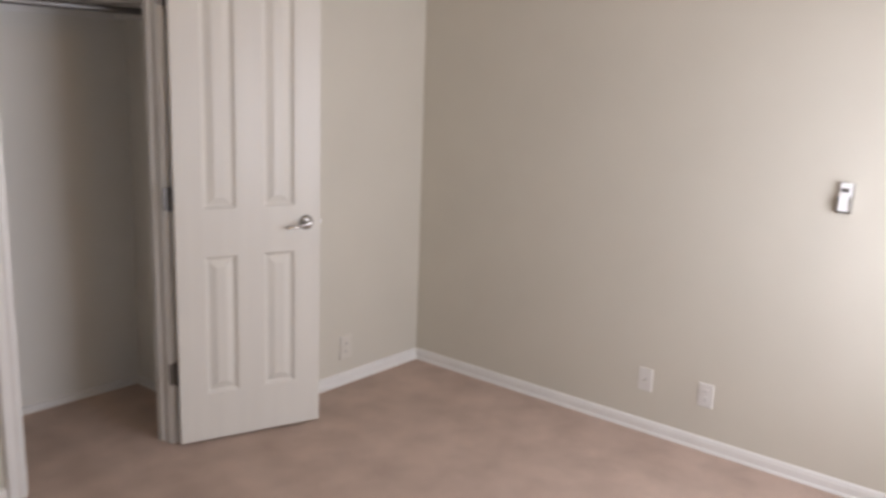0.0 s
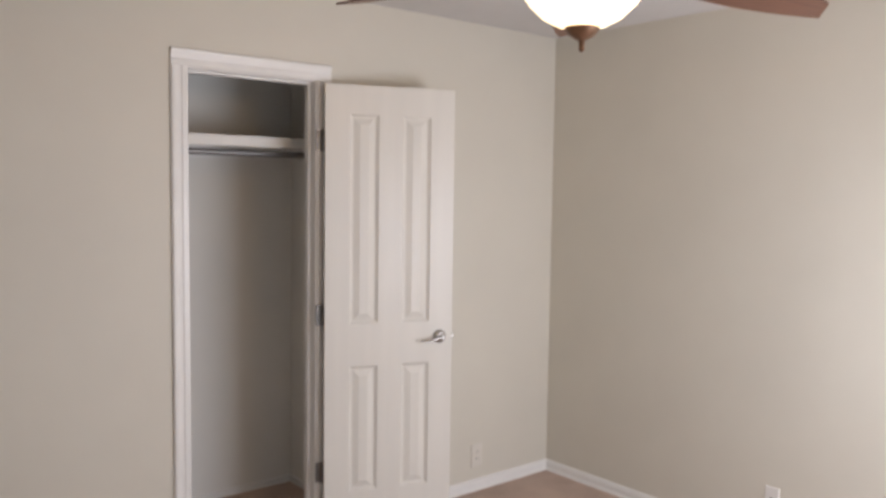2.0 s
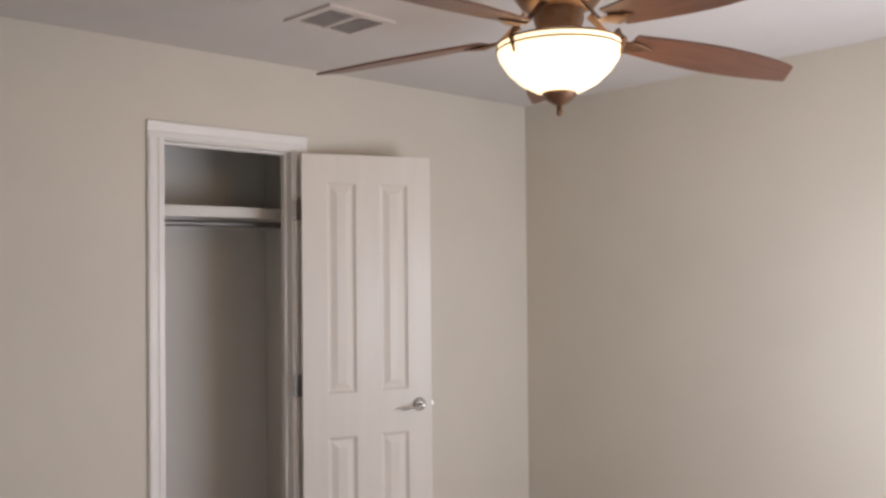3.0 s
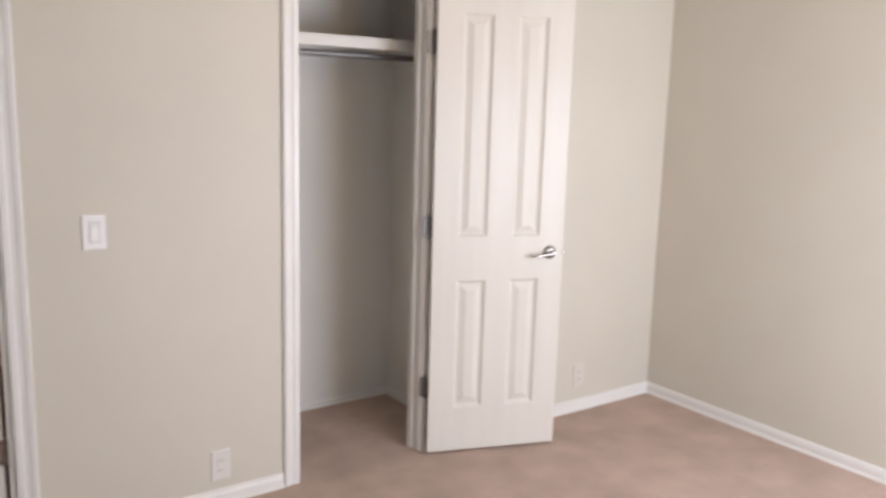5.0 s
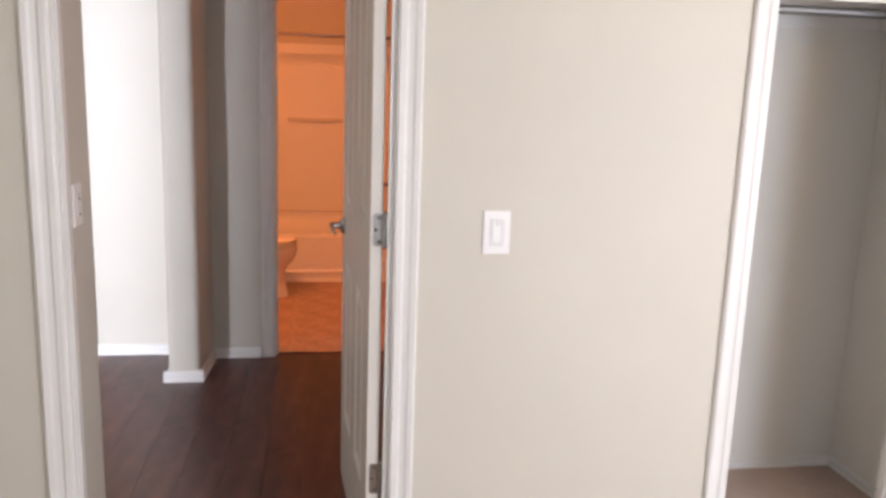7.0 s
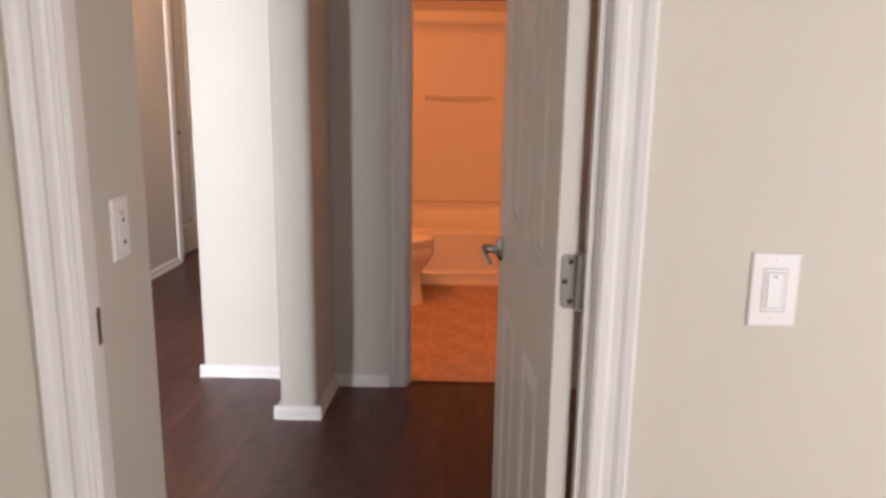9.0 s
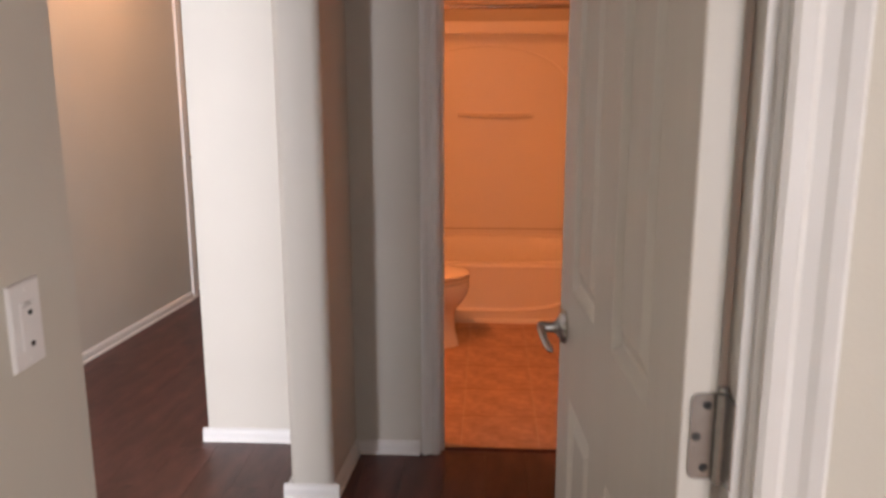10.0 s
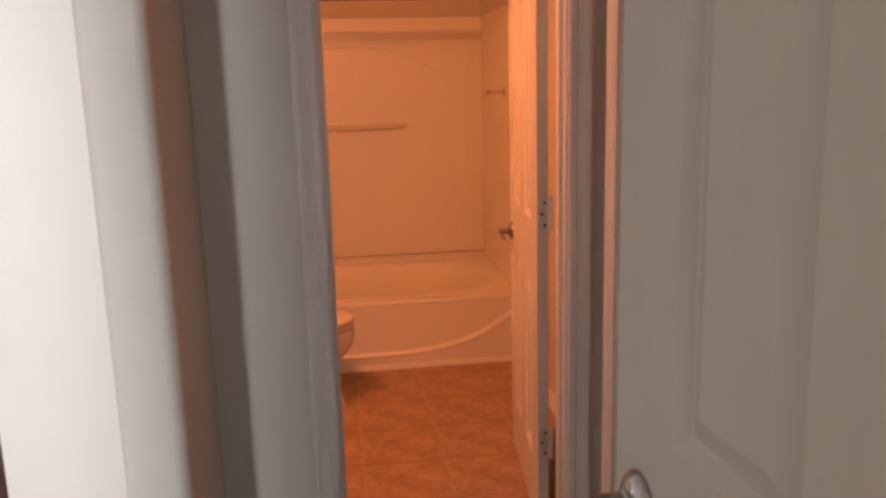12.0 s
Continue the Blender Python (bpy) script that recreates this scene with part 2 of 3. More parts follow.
structure("wall_living_window", [(-3.82, -1.09, 0.58, 0.70, 0, H), (-0.15, -0.07, 0.58, 0.70, 0, H), (-1.09, -0.15, 0.58, 0.70, 0, 0.75), (-1.09, -0.15, 0.58, 0.70, 2.05, H)], HALLWALL, "greige living room wall with a window")
structure("ceiling_hall", [(-3.8, -0.07, 0.58, 8.7, H, H + 0.1), (-0.07, 1.83, WB, BY, H, H + 0.1)], CEIL, "off-white textured hall ceiling", "ceiling")
# corridor wall that runs a little askew, with its far door
ASK = pose(-1.06, 6.02, 0, 0, 0, -6.1)
thing("wall_corridor", boxes((-0.12, 0, -0.78, 1.49, 0, H), (-0.12, 0, 1.49, 2.32, OH + 0.02, H), (-0.12, 0, 2.32, 2.7, 0, H)), HALLWALL, "greige corridor wall under a warm ceiling lamp", "wall", "structure", ASK)

# bathroom
BX0, BX1, BB = 0.215, 1.745, 7.96
structure("wall_bath_left", [(BX0 - 0.1, BX0, 5.43, BB + 0.1, 0, H)], WALL, "bathroom wall in warm lamp light")
structure("wall_bath_right", [(BX1, BX1 + 0.1, 5.43, BB + 0.1, 0, H)], WALL, "bathroom wall in warm lamp light")
structure("wall_bath_back", [(BX0, BX1, BB, BB + 0.1, 0, H)], WALL, "bathroom wall above the tub surround")
structure("ceiling_bath", [(BX0 - 0.1, BX1 + 0.1, 5.43, BB + 0.1, H, H + 0.1), (0.75, 1.9, BY, 5.43, H, H + 0.1)], CEIL, "off-white bathroom ceiling", "ceiling")

# unseen windows that let the daylight in; the rear bedroom one is added
def window(name, x0, x1, y0, y1, z0, z1):
    w = base(name, pose((x0 + x1) / 2, (y0 + y1) / 2, z0), "unseen white framed window with two panes", "window", "structure")
    hw, hh, d = (x1 - x0) / 2, z1 - z0, 0.04
    part("window_frame", boxes((-hw, -hw + 0.05, -d, d, 0, hh), (hw - 0.05, hw, -d, d, 0, hh), (-hw + 0.05, hw - 0.05, -d, d, 0, 0.05),
                               (-hw + 0.05, hw - 0.05, -d, d, hh - 0.05, hh), (-0.02, 0.02, -d, d, 0.05, hh - 0.05)), TRIM, w)
    for s in (-1, 1):
        p = part("pane", boxes((min(s * 0.02, s * (hw - 0.05)), max(s * 0.02, s * (hw - 0.05)), -0.003, 0.003, 0.05, hh - 0.05)), PANE, w)
        p.visible_shadow = False
    return w


window("window_1", 2.67, 4.13, 0.06, 0.14, 0.6, 1.72)
# added to go with the rear fill lamp, no such window known
window("added_window_3", 0.41, 1.89, -0.59, -0.51, 0.6, 1.72)
window("window_2", -1.09, -0.15, 0.58, 0.66, 0.75, 2.05)

# ---- trim ----
BASE_PROFILE = [(0, 0), (-0.021, 0), (-0.0205, 0.008), (-0.015, 0.015), (-0.013, 0.017), (-0.013, 0.055), (-0.0105, 0.062), (-0.0105, 0.068), (-0.005, 0.077), (0, 0.080)]


def baseboard(x0, y0, x1, y1, label="white painted baseboard with a moulded top", h=0.72):
    """Runs from the first to the second point; the room lies to its right hand."""
    length = math.hypot(x1 - x0, y1 - y0)
    return thing("baseboard", extrude_profile([(d, z * h) for d, z in BASE_PROFILE], length), TRIM, label, "baseboard", "structure",
                 pose(x0, y0, 0, 0, 0, math.degrees(math.atan2(y1 - y0, x1 - x0))))


baseboard(DR + 0.09, WY, CL - 0.075, WY)
baseboard(CR_ + 0.075, WY, RX, WY)
baseboard(RX, WY - 0.013, RX, 0.2)
baseboard(0.05, WY, DL - 0.075, WY)
baseboard(0.05, -0.45, 0.05, WY - 0.013)
baseboard(2.55, -0.45, 0.05, -0.45)
baseboard(CL - 0.45, 3.88, 3.14, 3.88, h=0.4)
baseboard(3.14, 3.867, 3.14, WB, h=0.4)
baseboard(-0.121, 5.405, 0.332, 5.405, h=0.66)
baseboard(0.332, 5.392, 0.332, 4.975, h=0.66)
baseboard(0.311, 4.975, 0.503, 4.975, h=0.66)
baseboard(0.482, 4.975, 0.502, BY - 0.013, h=0.66)
baseboard(0.503, BY, BL - 0.08, BY, h=0.66)
baseboard(0.375, 3.60, 0.375, WB + 0.02, h=0.66).matrix_world = pose(0.375, WB + 0.02, 0, 0, 0, 90) @ pose(0.31, 0, 0, 0, 0, 180)
baseboard(0.388, 3.60, 0.265, 3.60, h=0.66)
baseboard(-0.10, 8.6, -0.10, 5.405, h=0.66)
cb = baseboard(0, 0, 0.01, 0)
cb.data = mesh_of("baseboard", extrude_profile([(d, z * 0.66) for d, z in BASE_PROFILE], 2.20), TRIM)
cb.matrix_world = ASK @ pose(0, -0.78, 0, 0, 0, 90)
baseboard(BX0, 5.43, BX0, 7.03)
baseboard(BX1, 7.03, BX1, 5.43)

CASE_PROFILE = [(0, 0), (-0.010, 0), (-0.013, 0.006), (-0.013, 0.020), (-0.009, 0.027), (-0.011, 0.040), (-0.015, 0.048), (-0.017, 0.060), (-0.012, 0.066), (0, 0.066)]


def door_frame(name, m, w, depth, h, label, both=True, stop=0.05):
    """A lined doorway. Local x runs across the opening from 0 to w, y into the wall from 0 to depth."""
    fr = base(name, m, label, "door frame", "structure")
    part("jamb", boxes((-0.02, 0, 0, depth, 0, h)), TRIM, fr)
    part("jamb", boxes((w, w + 0.02, 0, depth, 0, h)), TRIM, fr)
    part("head_jamb", boxes((-0.02, w + 0.02, 0, depth, h, h + 0.02)), TRIM, fr)
    part("door_stop", boxes((0, 0.011, stop, stop + 0.032, 0, h), bevel=0.002), TRIM, fr)
    part("door_stop", boxes((w - 0.011, w, stop, stop + 0.032, 0, h), bevel=0.002), TRIM, fr)
    part("door_stop", boxes((0.011, w - 0.011, stop, stop + 0.032, h - 0.011, h), bevel=0.002), TRIM, fr)
    r = 0.006
    for face, flip in ((0, 1),) + (((depth, -1),) if both else ()):
        prof = [(d * flip, z) for d, z in CASE_PROFILE]
        m_side = Matrix(((0, 0, -1, 0), (0, 1, 0, 0), (1, 0, 0, 0), (0, 0, 0, 1)))
        part("casing", extrude_profile(prof, h + r), TRIM, fr, m=pose(-r, face, 0) @ m_side)
        mirror = Matrix(((0, 0, 1, 0), (0, 1, 0, 0), (1, 0, 0, 0), (0, 0, 0, 1)))
        bm = extrude_profile(prof, h + r)
        bm.transform(mirror)
        bmesh.ops.recalc_face_normals(bm, faces=bm.faces[:])
        part("casing", bm, TRIM, fr, m=pose(w + r, face, 0))
        part("head_casing", extrude_profile(prof, w + 2 * r + 0.132), TRIM, fr, m=pose(-r - 0.066, face, h + r))
    return fr


frame_bed = door_frame("door_frame", pose(DL, WY, 0), DR - DL, WB - WY, OH, "white moulded door frame between bedroom and hall", stop=0.006)
door_frame("door_frame", pose(CL, WY, 0), CR_ - CL, WB - WY, OH, "white moulded closet door frame", both=False, stop=0.045)
door_frame("door_frame", pose(BL, BY, 0), BR - BL, 0.10, OH, "white moulded bathroom door frame", stop=0.03)
door_frame("door_frame", pose(HR, 5.22, 0, 0, 0, -90), 0.68, 0.12, OH, "white moulded frame of the hall closet door", both=False, stop=0.06)
door_frame("door_frame", ASK @ pose(0, 1.51, 0, 0, 0, 90), 0.79, 0.12, OH, "white moulded frame of the far corridor door", both=False, stop=0.09)


# ---- doors ----
def lever_handle(door, x, z, side, y, toward, metal=NICKEL):
    """A round rose with a lever, on the face at y; side is the outward sign and toward the lever's x sign."""
    rose = part("door_handle", lathe([(0.0, 0), (0.030, 0), (0.031, side * 0.003), (0.029, side * 0.007), (0.024, side * 0.012), (0.018, side * 0.015), (0.0130, side * 0.016), (0.0130, side * 0.019), (0.0108, side * 0.021), (0.0108, side * 0.048), (0.009, side * 0.051), (0.0, side * 0.0515)], 32, "Y"),
                metal, door, "brushed nickel lever handle", pose(x, y, z), True)
    t = toward
    part("lever", sweep([(-t * 0.010, side * 0.045, 0.002), (t * 0.004, side * 0.046, 0.0), (t * 0.029, side * 0.046, -0.004), (t * 0.049, side * 0.045, -0.008), (t * 0.073, side * 0.043, -0.011), (t * 0.094, side * 0.041, -0.012), (t * 0.103, side * 0.039, -0.011)],
                        [0.004, 0.0085, 0.0072, 0.0060, 0.0068, 0.0060, 0.003], 12, 0.85), metal, rose, smooth=True)
    return rose


def panel_door(name, m, w, label, h=2.022, t=0.035, lever_z=0.945, hinge_face=-1, hinge_z=(0.305, 1.02, 1.79), rows=((0.20, 0.775), (0.965, 1.895)), stile=0.115, mull=0.115, hinge_metal=HINGE):
    """A moulded four-panel door. Local x runs from the hinge edge to the latch edge, y through the leaf."""
    d = base(name, m, label, "door", group="moulded panel doors")
    z0 = 0.013
    pw = (w - 2 * stile - mull) / 2
    xs = [0, stile, stile + pw, stile + pw + mull, w - stile, w]
    zs = [0, rows[0][0], rows[0][1], rows[1][0], rows[1][1], h]
    bm = bmesh.new()
    panels = []
    for s in (-1, 1):
        grid = [[bm.verts.new((x, s * t / 2, z0 + z)) for x in xs] for z in zs]
        for j in range(5):
            for i in range(5):
                q = [grid[j][i], grid[j][i + 1], grid[j + 1][i + 1], grid[j + 1][i]]
                f = bm.faces.new(q if s < 0 else q[::-1])
                if i in (1, 3) and j in (1, 3):
                    panels.append(f)
    bm.verts.ensure_lookup_table()
    n = len(xs) * len(zs)

    def at(k, j, i):
        return bm.verts[k * n + j * len(xs) + i]

    for i in range(5):
        bm.faces.new((at(0, 0, i), at(1, 0, i), at(1, 0, i + 1), at(0, 0, i + 1)))
        bm.faces.new((at(0, 5, i), at(0, 5, i + 1), at(1, 5, i + 1), at(1, 5, i)))
    for j in range(5):
        bm.faces.new((at(0, j, 0), at(0, j + 1, 0), at(1, j + 1, 0), at(1, j, 0)))
        bm.faces.new((at(0, j, 5), at(1, j, 5), at(1, j + 1, 5), at(0, j + 1, 5)))
    bmesh.ops.recalc_face_normals(bm, faces=bm.faces[:])
    bmesh.ops.inset_individual(bm, faces=panels, thickness=0.013, depth=-0.012, use_even_offset=True)
    bmesh.ops.inset_individual(bm, faces=panels, thickness=0.006, depth=0.0, use_even_offset=True)
    bmesh.ops.inset_individual(bm, faces=panels, thickness=0.027, depth=0.0105, use_even_offset=True)
    rim = [e for e in bm.edges if len(e.link_faces) == 2 and e.calc_face_angle(0) > 1.4 and (e.verts[0].co.x in (0, w) or abs(e.verts[0].co.z - z0) < 1e-4 or abs(e.verts[0].co.z - z0 - h) < 1e-4)]
    bmesh.ops.bevel(bm, geom=rim, offset=0.0025, segments=2, affect="EDGES", profile=0.5)
    part("leaf", bm, DOOR, d)
    for s in (-1, 1):
        lever_handle(d, w - 0.062, lever_z, s, s * t / 2, -1)
    part("latch", boxes((w, w + 0.0015, -0.012, 0.012, lever_z - 0.028, lever_z + 0.028), (w + 0.0015, w + 0.011, -0.006, 0.006, lever_z - 0.008, lever_z + 0.008)), NICKEL, d)
    for hz in hinge_z:
        hb = boxes((-0.0022, 0.0, min(hinge_face * t / 2, hinge_face * (t / 2 - 0.026)), max(hinge_face * t / 2, hinge_face * (t / 2 - 0.026)), hz - 0.045, hz + 0.045))
        bmesh.ops.bevel(hb, geom=[e for e in hb.edges if abs(e.verts[0].co.x - e.verts[1].co.x) > 0.001 and e.verts[0].co.y * hinge_face < t / 2 - 0.015], offset=0.008, segments=4, affect="EDGES", profile=0.5)
        hinge = part("hinge", hb, hinge_metal, d, "satin steel butt hinge with rounded corners")
        for a, b in ((-0.046, -0.0281), (-0.0279, -0.0093), (-0.0091, 0.0093), (0.0095, 0.0279), (0.0281, 0.046)):
            part("knuckle", lathe([(0.0, a), (0.0078, a), (0.0078, b), (0.0, b)], 12), hinge_metal, hinge, m=pose(-0.004, hinge_face * (t / 2 + 0.004), hz), smooth=True)
        part("hinge_pin", lathe([(0.0, -0.051), (0.004, -0.050), (0.004, 0.047), (0.0062, 0.048), (0.005, 0.052), (0.0, 0.053)], 12), hinge_metal, hinge, m=pose(-0.004, hinge_face * (t / 2 + 0.004), hz), smooth=True)
        hy = hinge_face * (t / 2 + 0.0065)
        part("hinge_plate", boxes((-0.030, -0.005, hy - 0.0011, hy + 0.0011, hz - 0.045, hz + 0.045)), hinge_metal, hinge)
        for dz in (-0.033, 0.0, 0.033):
            part("screw", lathe([(0.0, 0.0), (0.0046, 0.0), (0.0040, -0.0010), (0.0, -0.0012)], 12, "X"), SLOT, hinge, m=pose(-0.0022, hinge_face * (-0.002 if dz == 0 else 0.007), hz + dz))
    return d


closet_angle = math.degrees(math.atan2(2.900 - 3.100, 3.438 - 2.873))
panel_door("door_1", pose(2.873, 3.112, 0, 0, 0, closet_angle), 0.60, "white moulded four-panel closet door standing wide open", hinge_face=1, hinge_metal=DULLHINGE, stile=0.112, mull=0.112, lever_z=0.905)
panel_door("door_2", pose(1.211, 3.187, 0, 0, 0, 93.8), 0.76, "white moulded four-panel bedroom door opened into the hall", hinge_face=-1, stile=0.125, mull=0.125, lever_z=0.973, hinge_z=(0.36, 1.082, 1.80), rows=((0.27, 0.845), (1.045, 1.925)))
panel_door("door_3", pose(1.446, 5.434, 0, 0, 0, 84.4), 0.64, "white moulded four-panel bathroom door opened into the bathroom", hinge_face=-1, lever_z=0.86, hinge_z=(0.30, 1.012, 1.79), hinge_metal=PALEHINGE)
panel_door("door_4", ASK @ pose(-0.06, 2.295, 0, 0, 0, -90), 0.78, "white moulded four-panel door at the corridor's end, closed", hinge_face=1, lever_z=0.90)
panel_door("door_5", pose(HR + 0.04, 5.217, 0, 0, 0, -90), 0.674, "white moulded four-panel hall closet door, closed", hinge_face=-1)
part("strike_plate", boxes((0.0, 0.002, 0.043, 0.071, 0.945, 1.01)), NICKEL, frame_bed, "satin nickel strike plate")
part("strike_hole", boxes((0.002, 0.0028, 0.050, 0.063, 0.96, 0.995)), SLOT, frame_bed)
closet_strike = thing("strike_plate", boxes((0, 0.002, 0, 0.028, 0, 0.06)), NICKEL, "small nickel strike plate on the closet jamb", "strike plate", m=pose(CL, WY + 0.012, 0.90))
part("strike_hole", boxes((0.002, 0.0028, 0.008, 0.020, 0.014, 0.046)), SLOT, closet_strike)


# ---- small wall fittings ----
def wall_plate(name, m, label, category, kind, material=PLASTIC):
    """Local x across the plate, z up, and -y out of the wall."""
    p = base(name, m, label, category, group="outlets and jacks on the walls" if kind in ("duplex", "jack") else "light switches")
    pb_ = boxes((-0.0375, 0.0375, -0.006, 0, -0.06, 0.06))
    bmesh.ops.bevel(pb_, geom=[e for e in pb_.edges if e.verts[0].co.y < -0.005 and e.verts[1].co.y < -0.005], offset=0.004, segments=2, affect="EDGES", profile=0.5)
    part("plate", pb_, material, p)
    if kind == "rocker":
        # thin grey plates whose colour gives the shadow gaps round frame and rocker
        part("recess", boxes((-0.0185, 0.0185, -0.0066, -0.0059, -0.0355, 0.0355)), GAPSHADE_PRINT, p)
        part("recess", boxes((-0.0130, 0.0130, -0.0080, -0.0074, -0.0295, 0.0295)), GAPSHADE_PRINT, p)
        part("rocker_frame", boxes((-0.017, 0.017, -0.0075, -0.006, -0.034, 0.034), bevel=0.0006), material, p)
        bm = boxes((-0.0115, 0.0115, -0.0098, -0.0075, -0.028, 0.028))
        for v in bm.verts:
            if v.co.y < -0.009 and v.co.z > 0:
                v.co.y += 0.001
        part("rocker", bm, PLASTIC, p)
        part("indicator", lathe([(0.0, 0), (0.002, 0), (0.0015, -0.001), (0.0, -0.001)], 10, "Y"), SLOT, p, m=pose(0, -0.0087, 0.022))
    elif kind == "duplex":
        for s in (-1, 1):
            rc = part("receptacle", lathe([(0.0, 0), (0.0165, 0), (0.016, -0.002), (0.0, -0.002)], 20, "Y"), material, p, m=pose(0, -0.006, s * 0.019))
            for dx, hh in ((-0.006, 0.004), (0.006, 0.0035)):
                part("slot", boxes((dx - 0.001, dx + 0.001, -0.0026, -0.002, -hh, hh)), SLOT, rc)
    elif kind == "jack":
        part("jack", lathe([(0.0, 0), (0.006, 0), (0.006, -0.008), (0.003, -0.009), (0.0, -0.009)], 14, "Y"), NICKEL, p, m=pose(0, -0.006, 0), smooth=True)
    elif kind == "dimmer":
        part("rocker_frame", boxes((-0.017, 0.017, -0.008, -0.006, -0.033, 0.033), bevel=0.001), PLASTIC, p)
        for s in (-1, 1):
            part("button", lathe([(0.0, 0), (0.004, 0), (0.0035, -0.002), (0.0, -0.002)], 12, "Y"), SLOT, p, m=pose(0.003, -0.008, s * 0.022 - 0.006))
        for k, w_ in enumerate((0.011, 0.008, 0.010)):
            part("marking", boxes((-w_, w_, -0.0084, -0.008, 0.0255 + k * 0.0026, 0.0268 + k * 0.0026)), GAPSHADE_PRINT, p)
    for s in (-1, 1):
        part("screw", lathe([(0.0, 0), (0.003, 0), (0.002, -0.001), (0.0, -0.001)], 10, "Y"), material, p, m=pose(0, -0.006, s * 0.048))
    return p


wall_plate("light_switch", pose(1.533, WY, 1.083), "white rocker light switch on the greige bedroom wall", "light switch", "rocker")
wall_plate("power_outlet", pose(1.95, WY, 0.155), "white duplex outlet low on the wall", "outlet", "duplex", PLATE)
wall_plate("power_outlet", pose(3.84, WY, 0.185), "wall-coloured painted outlet beside the open closet door", "outlet", "duplex", IVORY)
jack_plate = wall_plate("cable_jack", pose(RX, 1.80, 0.240, 0, 0, -90), "white cable jack plate low on the blank wall", "cable jack", "jack", PLATE)
blank_outlet = wall_plate("power_outlet", pose(RX, 1.524, 0.243, 0, 0, -90), "white duplex outlet low on the blank wall", "outlet", "duplex", PLATE)
jack_plate.scale = blank_outlet.scale = (0.87, 1, 0.87)
wall_plate("light_switch", pose(0.375, 3.455, 1.10, 0, 0, 90), "white switch plate with two dark buttons on the hall wall end", "light switch", "dimmer")

holder = base("remote_holder", pose(RX, 1.085, 1.085, 0, 0, -90), "small wall cradle with a pale remote control in it", "remote holder")
part("cradle", boxes((-0.026, 0.026, -0.005, 0, 0, 0.11), (-0.026, 0.026, -0.028, -0.005, 0, 0.005), (-0.026, -0.022, -0.028, -0.005, 0.005, 0.06), (0.022, 0.026, -0.028, -0.005, 0.005, 0.06), bevel=0.001), NICKEL, holder)
part("remote", boxes((-0.020, 0.020, -0.024, -0.007, 0.006, 0.112), bevel=0.004), PLASTIC, holder, "white remote control")
part("button", boxes((-0.012, 0.012, -0.0255, -0.024, 0.078, 0.092), bevel=0.0006), RODMETAL, holder)

# ---- closet ----
shelf = base("closet_shelf", pose(0, 0, 1.79), "pale grey painted closet shelf on wall cleats", "shelf")
part("board", boxes((CL - 0.45, 3.14, 3.43, 3.88, 0.0, 0.018), bevel=0.001), TRIM, shelf)
part("front_lip", boxes((CL - 0.45, 3.14, 3.415, 3.43, -0.028, 0.020), bevel=0.002), CLOSET, shelf)
part("cleat", boxes((3.082, 3.14, 3.43, 3.88, -0.07, 0.0)), TRIM, shelf)
part("cleat", boxes((CL - 0.45, 3.122, 3.862, 3.88, -0.07, 0.0)), TRIM, shelf)
rod = base("closet_rod", pose(0, 3.47, 1.735), "metal clothes rod under the closet shelf", "clothes rod")
part("tube", sweep([(CL - 0.45, 0, 0), (3.14, 0, 0)], [0.014, 0.014], 18), RODMETAL, rod, smooth=True)
for rx, s in ((CL - 0.45, 1), (3.14, -1)):
    part("socket", lathe([(0.0, 0), (0.03, 0), (0.03, s * 0.004), (0.018, s * 0.006), (0.018, s * 0.014), (0.0, s * 0.014)], 20, "X"), RODMETAL, rod, m=pose(rx, 0, 0), smooth=True)

# ---- ceiling vent ----
vent = base("ceiling_vent", pose(2.62, 2.44, H, 0, 0, 4), "off-white ceiling air vent with two louvred grilles", "vent")
vent.scale = (0.87, 0.87, 1)
part("frame", boxes((-0.17, 0.17, -0.15, -0.115, -0.010, 0), (-0.17, 0.17, 0.115, 0.15, -0.010, 0), (-0.17, -0.135, -0.115, 0.115, -0.010, 0), (0.135, 0.17, -0.115, 0.115, -0.010, 0), (-0.010, 0.010, -0.115, 0.115, -0.010, 0), bevel=0.002), VENT, vent)
part("backing", boxes((-0.135, 0.135, -0.115, 0.115, -0.002, -0.0005)), DUCT, vent)
for s in (-1, 1):
    for k in range(9):
        part("slat", boxes((-0.060, 0.060, -0.008, 0.008, -0.0006, 0.0006)), VENT, vent, m=pose(s * 0.0725, -0.100 + k * 0.025, -0.006, 35))

# ---- ceiling fan ----
FX, FY, FZ = 2.607, 1.43, 2.165
fan = base("ceiling_fan", pose(FX, FY, H), "bronze ceiling fan with walnut blades and a lit glass bowl", "ceiling fan")
zf = FZ - H
part("canopy", lathe([(0.0, 0), (0.075, 0), (0.078, -0.02), (0.06, -0.05), (0.03, -0.062), (0.0, -0.062)], 36), BRONZE, fan, smooth=True)
part("motor", lathe([(0.0, -0.062), (0.06, -0.066), (0.105, -0.085), (0.118, -0.115), (0.118, -0.165), (0.10, -0.19), (0.07, -0.205), (0.0, -0.205)], 40), BRONZE, fan, smooth=True)
part("switch_cup", lathe([(0.0, -0.205), (0.062, -0.205), (0.066, -0.225), (0.055, -0.262), (0.062, -0.284), (0.0, -0.284)], 36), BRONZE, fan, smooth=True)
BS = 0.90
